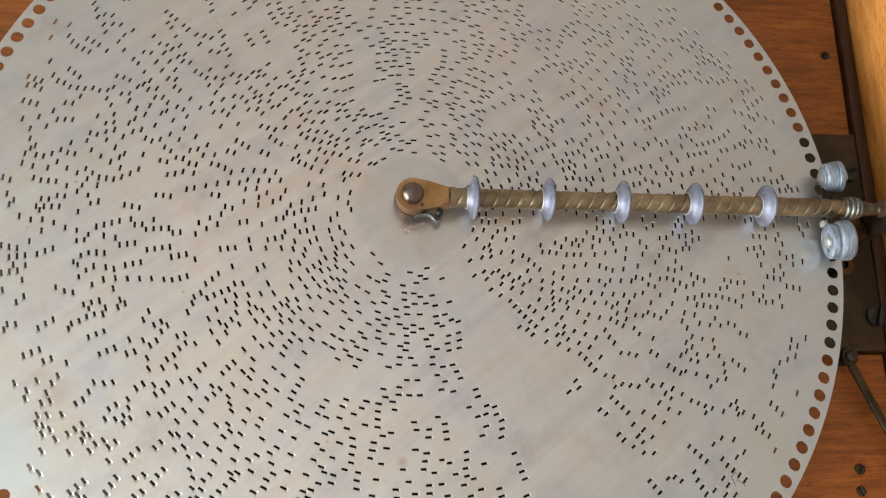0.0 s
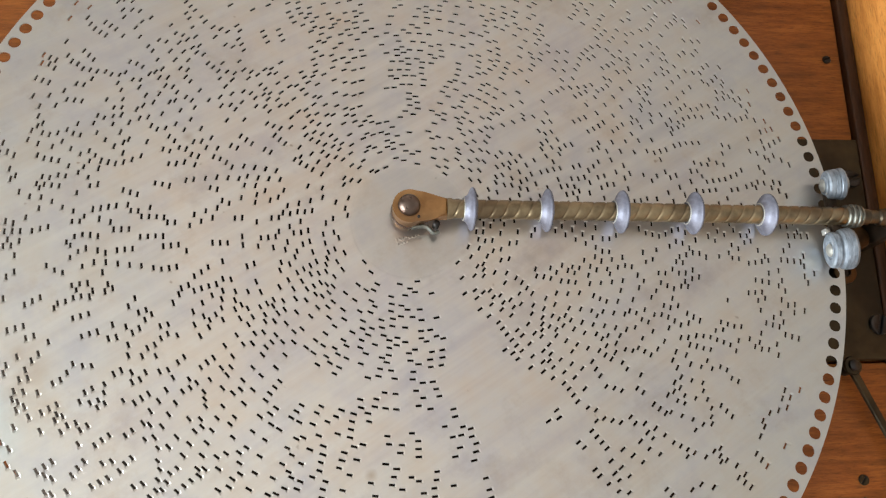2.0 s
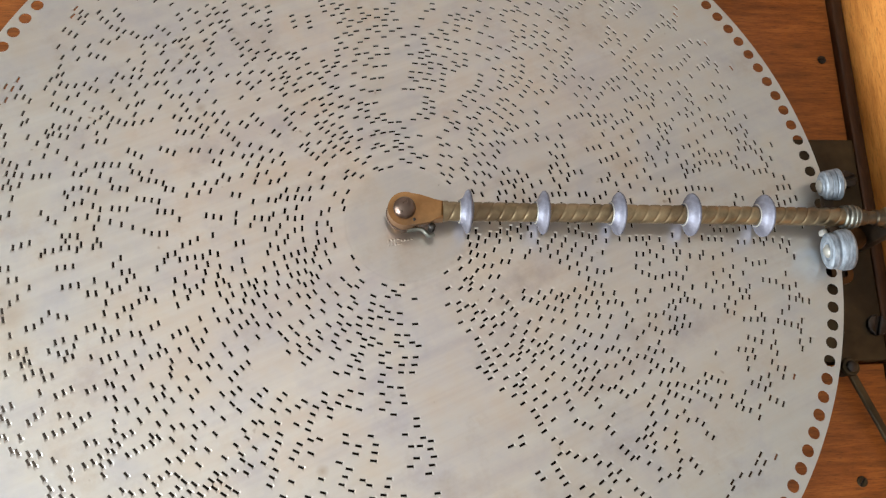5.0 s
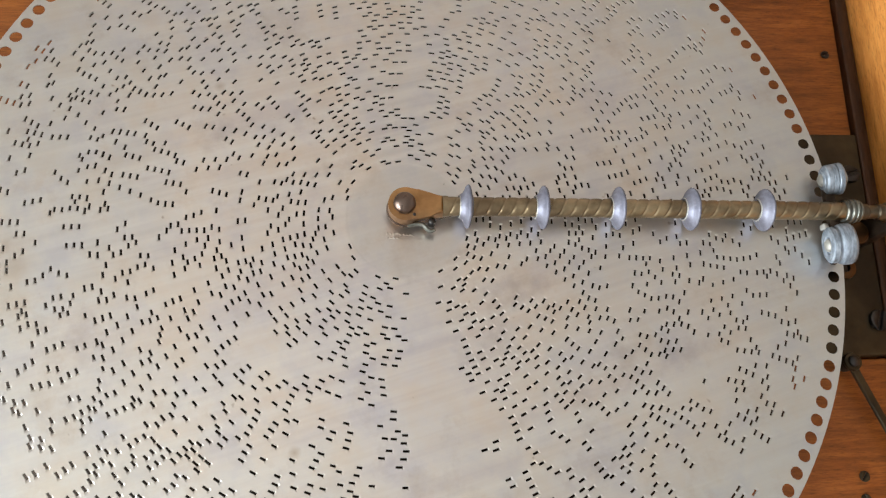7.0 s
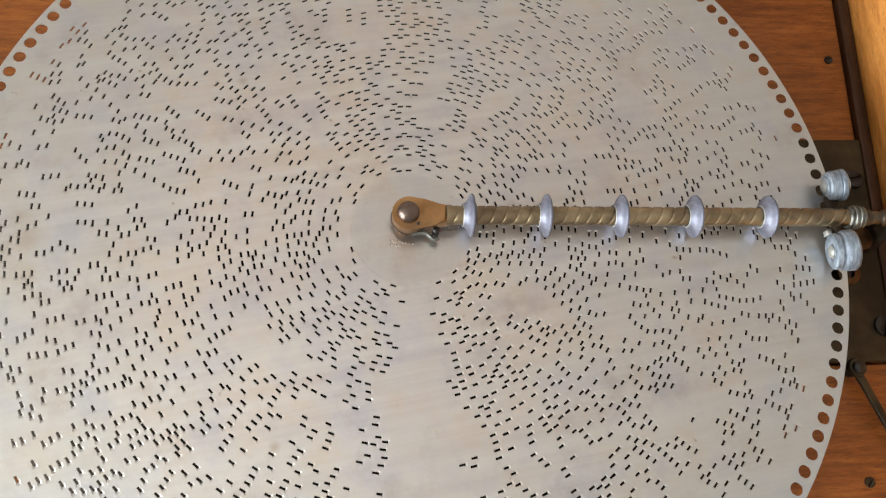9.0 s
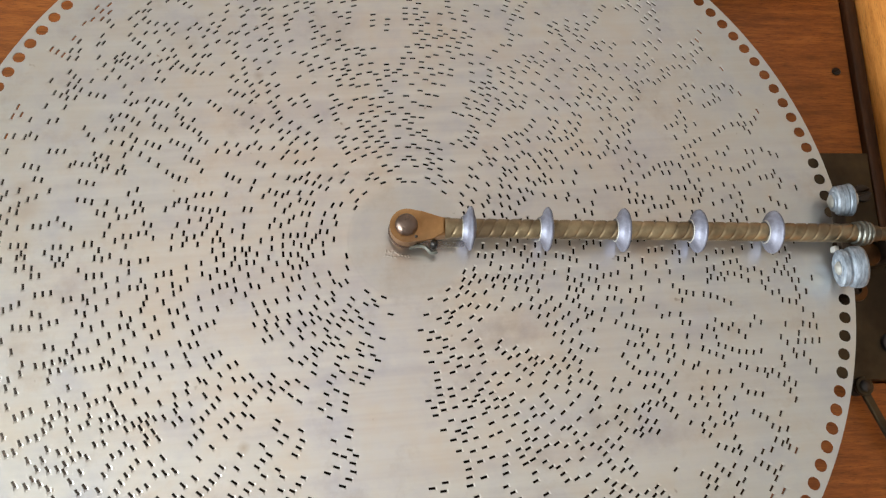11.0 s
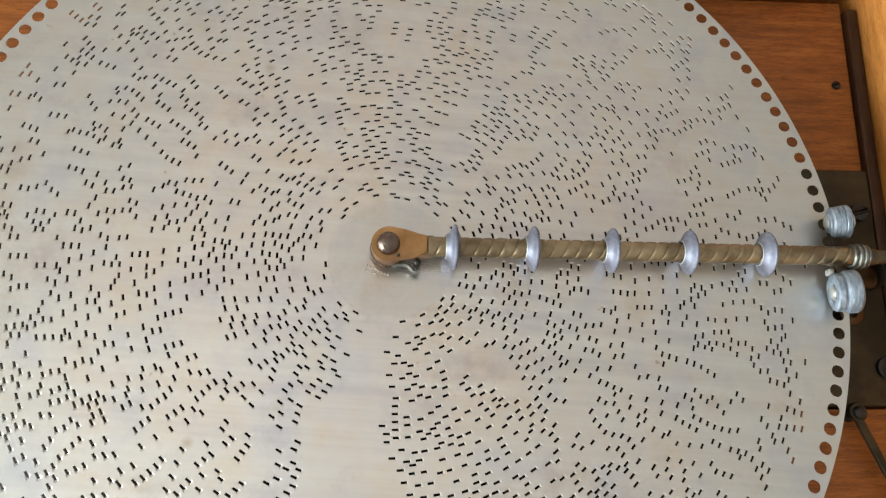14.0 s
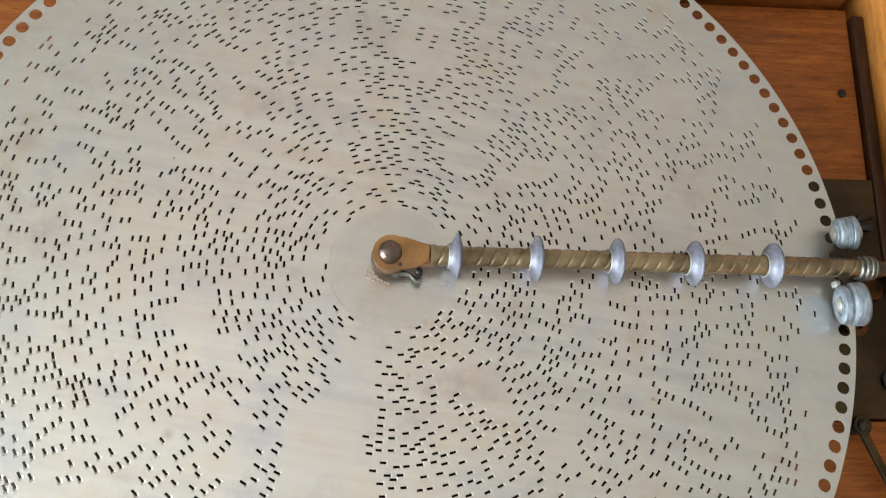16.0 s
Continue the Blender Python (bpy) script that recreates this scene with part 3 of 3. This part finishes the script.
    # idler wheels that hold the rim down
    wheel = [(0.0, -0.0034), (0.0026, -0.0034), (0.0031, -0.0029), (0.0036, -0.0029), (0.0040, -0.0035), (0.0064, -0.0037), (0.0073, -0.0032), (0.0075, -0.0018), (0.0070, -0.0012), (0.0070, -0.0007), (0.0080, -0.0001), (0.0084, 0.0008), (0.0084, 0.0030), (0.0078, 0.0038), (0.0062, 0.0041), (0.0, 0.0041)]
    drum = [(0.0, -0.0052), (0.0028, -0.0052), (0.0046, -0.0050), (0.0050, -0.0044), (0.0064, -0.0041), (0.0072, -0.0032), (0.0074, -0.0012), (0.0072, -0.0008), (0.0074, -0.0004), (0.0076, 0.0012), (0.0073, 0.0017), (0.0077, 0.0022), (0.0079, 0.0040), (0.0073, 0.0047), (0.0, 0.0048)]
    for x, y, size, wide, prof in ((0.1934, 0.0158, 0.92, 0.94, drum), (0.1902, -0.0157, 1.08, 1.2, wheel)):
        ob = part("idler_wheel", lathe([(r * size, h * size * wide) for r, h in prof], 44, ALONG_X), OXIDE, bar, "whitened zinc idler wheel", 30)
        ob.matrix_basis = pose(x, y, 0.0084 * size - AX_Z + 0.0012, 0, -14, 2)
        part("axle", lathe([(0.0, -0.0058), (0.0020, -0.0055), (0.0030, -0.0046), (0.0030, 0.0060), (0.0, 0.0060)], 24, ALONG_X), PALE, ob, "", 40)
    return bar


build_bar()


# ---- fittings on the bed ----
def screw(x, y, z, r, label, slot_turn=30, mat=SCREW):
    s = thing("screw", label, "screw", "screws on the bed", pose(x, y, z, 0, 0, slot_turn))
    bm = bmesh.new()
    for sgn in (-1, 1):
        n = 14
        pts = [(r * math.cos(a), sgn * max(r * math.sin(a), r * 0.13)) for a in (math.pi * i / n for i in range(n + 1))]
        if sgn < 0:
            pts = pts[::-1]
        half = slab(pts, 0.0003, r * 0.42, r * 0.14, 2)
        me = bpy.data.meshes.new("tmp")
        half.to_mesh(me)
        half.free()
        bm.from_mesh(me)
        bpy.data.meshes.remove(me)
    part("head", bm, mat, s, "", 40)
    part("slot_floor", lathe([(r * 0.97, -0.0002), (r * 0.97, r * 0.16), (0.0, r * 0.16)], 24), SCREW, s)
    return s


def build_plate():
    p = thing("bearing_plate", "dark bronze bearing plate screwed to the bed", "metal plate")
    out = [(0.178, -0.0596), (0.2277, -0.0596), (0.2352, 0.0552), (0.178, 0.0552)]
    part("base_plate", slab(out, BED_Z + 0.0002, BED_Z + 0.004, 0.0008), PLATE, p)
    # post that carries the hinge rod
    part("hinge_post", box(0.2205, 0.2270, -0.0065, 0.0065, BED_Z + 0.004, 0.0055, 0.002), DARK, p, "dark iron hinge post", 40)
    part("spring_cup", lathe([(0.0, -0.0110), (0.0038, -0.0108), (0.0052, -0.0095), (0.0058, -0.0072), (0.0052, -0.0062), (0.0030, -0.0056), (0.0, -0.0055)], 32, Matrix.Translation((0.2125, -0.0040, -0.003))), CUP, p, "brown tarnished brass cup", 40)
    part("cup_stem", lathe([(0.0, BED_Z + 0.004), (0.0040, BED_Z + 0.004), (0.0032, -0.0138), (0.0, -0.0138)], 20, Matrix.Translation((0.2125, -0.0040, 0))), DARK, p, "", 40)
    part("crank_ring", lathe([(0.0026, -0.0010), (0.0052, -0.0012), (0.0058, -0.0004), (0.0056, 0.0006), (0.0046, 0.0012), (0.0026, 0.0010), (0.0026, -0.0010)], 28, pose(0.2085, -0.0185, -0.0190, 0, 0, 0)), CUP, p, "brown tarnished brass ring", 40)
    part("crank_arm", slab([(0.2092, -0.0148), (0.2130, -0.0160), (0.2160, -0.0080), (0.2125, -0.0070)], -0.0200, -0.0182, 0.0006), CUP, p, "", 40)
    part("crank_post", lathe([(0.0, BED_Z + 0.004), (0.0048, BED_Z + 0.004), (0.0048, -0.0200), (0.0, -0.0200)], 20, Matrix.Translation((0.2085, -0.0185, 0))), DARK, p, "", 40)
    return p


build_plate()
screw(0.2250, -0.0430, BED_Z + 0.004, 0.0050, "large black slotted screw in the bronze plate", 70)
screw(0.2265, 0.0325, BED_Z + 0.004, 0.0046, "black countersunk screw in the bronze plate", 15)
screw(0.2306, 0.1046, BED_Z, 0.0023, "small black screw in the wooden bed", 20)
screw(0.2045, -0.1134, BED_Z, 0.0024, "dull brown screw in the wooden bed", 50, PLATE)
screw(0.2033, -0.1230, BED_Z, 0.0022, "dull brown screw in the wooden bed", 110, PLATE)


def build_lever():
    lv = thing("stop_lever", "thin tarnished brass stop lever pivoted beside the plate", "lever")
    a, b = Vector((0.2052, -0.0628)), Vector((0.2264, -0.1183))
    d = (b - a).normalized()
    n = Vector((-d.y, d.x))
    out = [tuple(a - d * 0.002 + n * 0.0019), tuple(b + n * 0.0016), tuple(b - n * 0.0016), tuple(a - d * 0.002 - n * 0.0019)]
    part("arm", slab(out, -0.0250, -0.0232, 0.0005), PLATE, lv)
    m = Matrix.Translation((a.x, a.y, 0))
    part("pivot_disc", lathe([(0.0, -0.0232), (0.0042, -0.0232), (0.0044, -0.0226), (0.0040, -0.0215), (0.0, -0.0215)], 28, m), PLATE, lv, "", 40)
    part("pivot_screw", lathe([(0.0, -0.0195), (0.0018, -0.0197), (0.0026, -0.0205), (0.0026, -0.0215), (0.0, -0.0215)], 20, m), SCREW, lv, "", 40)
    part("pivot_post", lathe([(0.0, -0.0250), (0.0036, -0.0250), (0.0036, BED_Z), (0.0, BED_Z)], 20, m), DARK, lv)
    part("end_pin", lathe([(0.0, -0.0250), (0.0022, -0.0250), (0.0022, BED_Z), (0.0, BED_Z)], 16, Matrix.Translation((b.x - d.x * 0.006, b.y - d.y * 0.006, 0))), DARK, lv)


build_lever()


def motions():
    turns = ((0.0, 0.0), (2.0, -6.1), (4.0, -12.4), (6.5, -20.4), (9.0, -28.2), (11.5, -35.6), (14.0, -42.7), (16.0, -48.0))
    walk(disc, [(t, pose(0, 0, 0, 0, 0, a)) for t, a in turns])


motions()
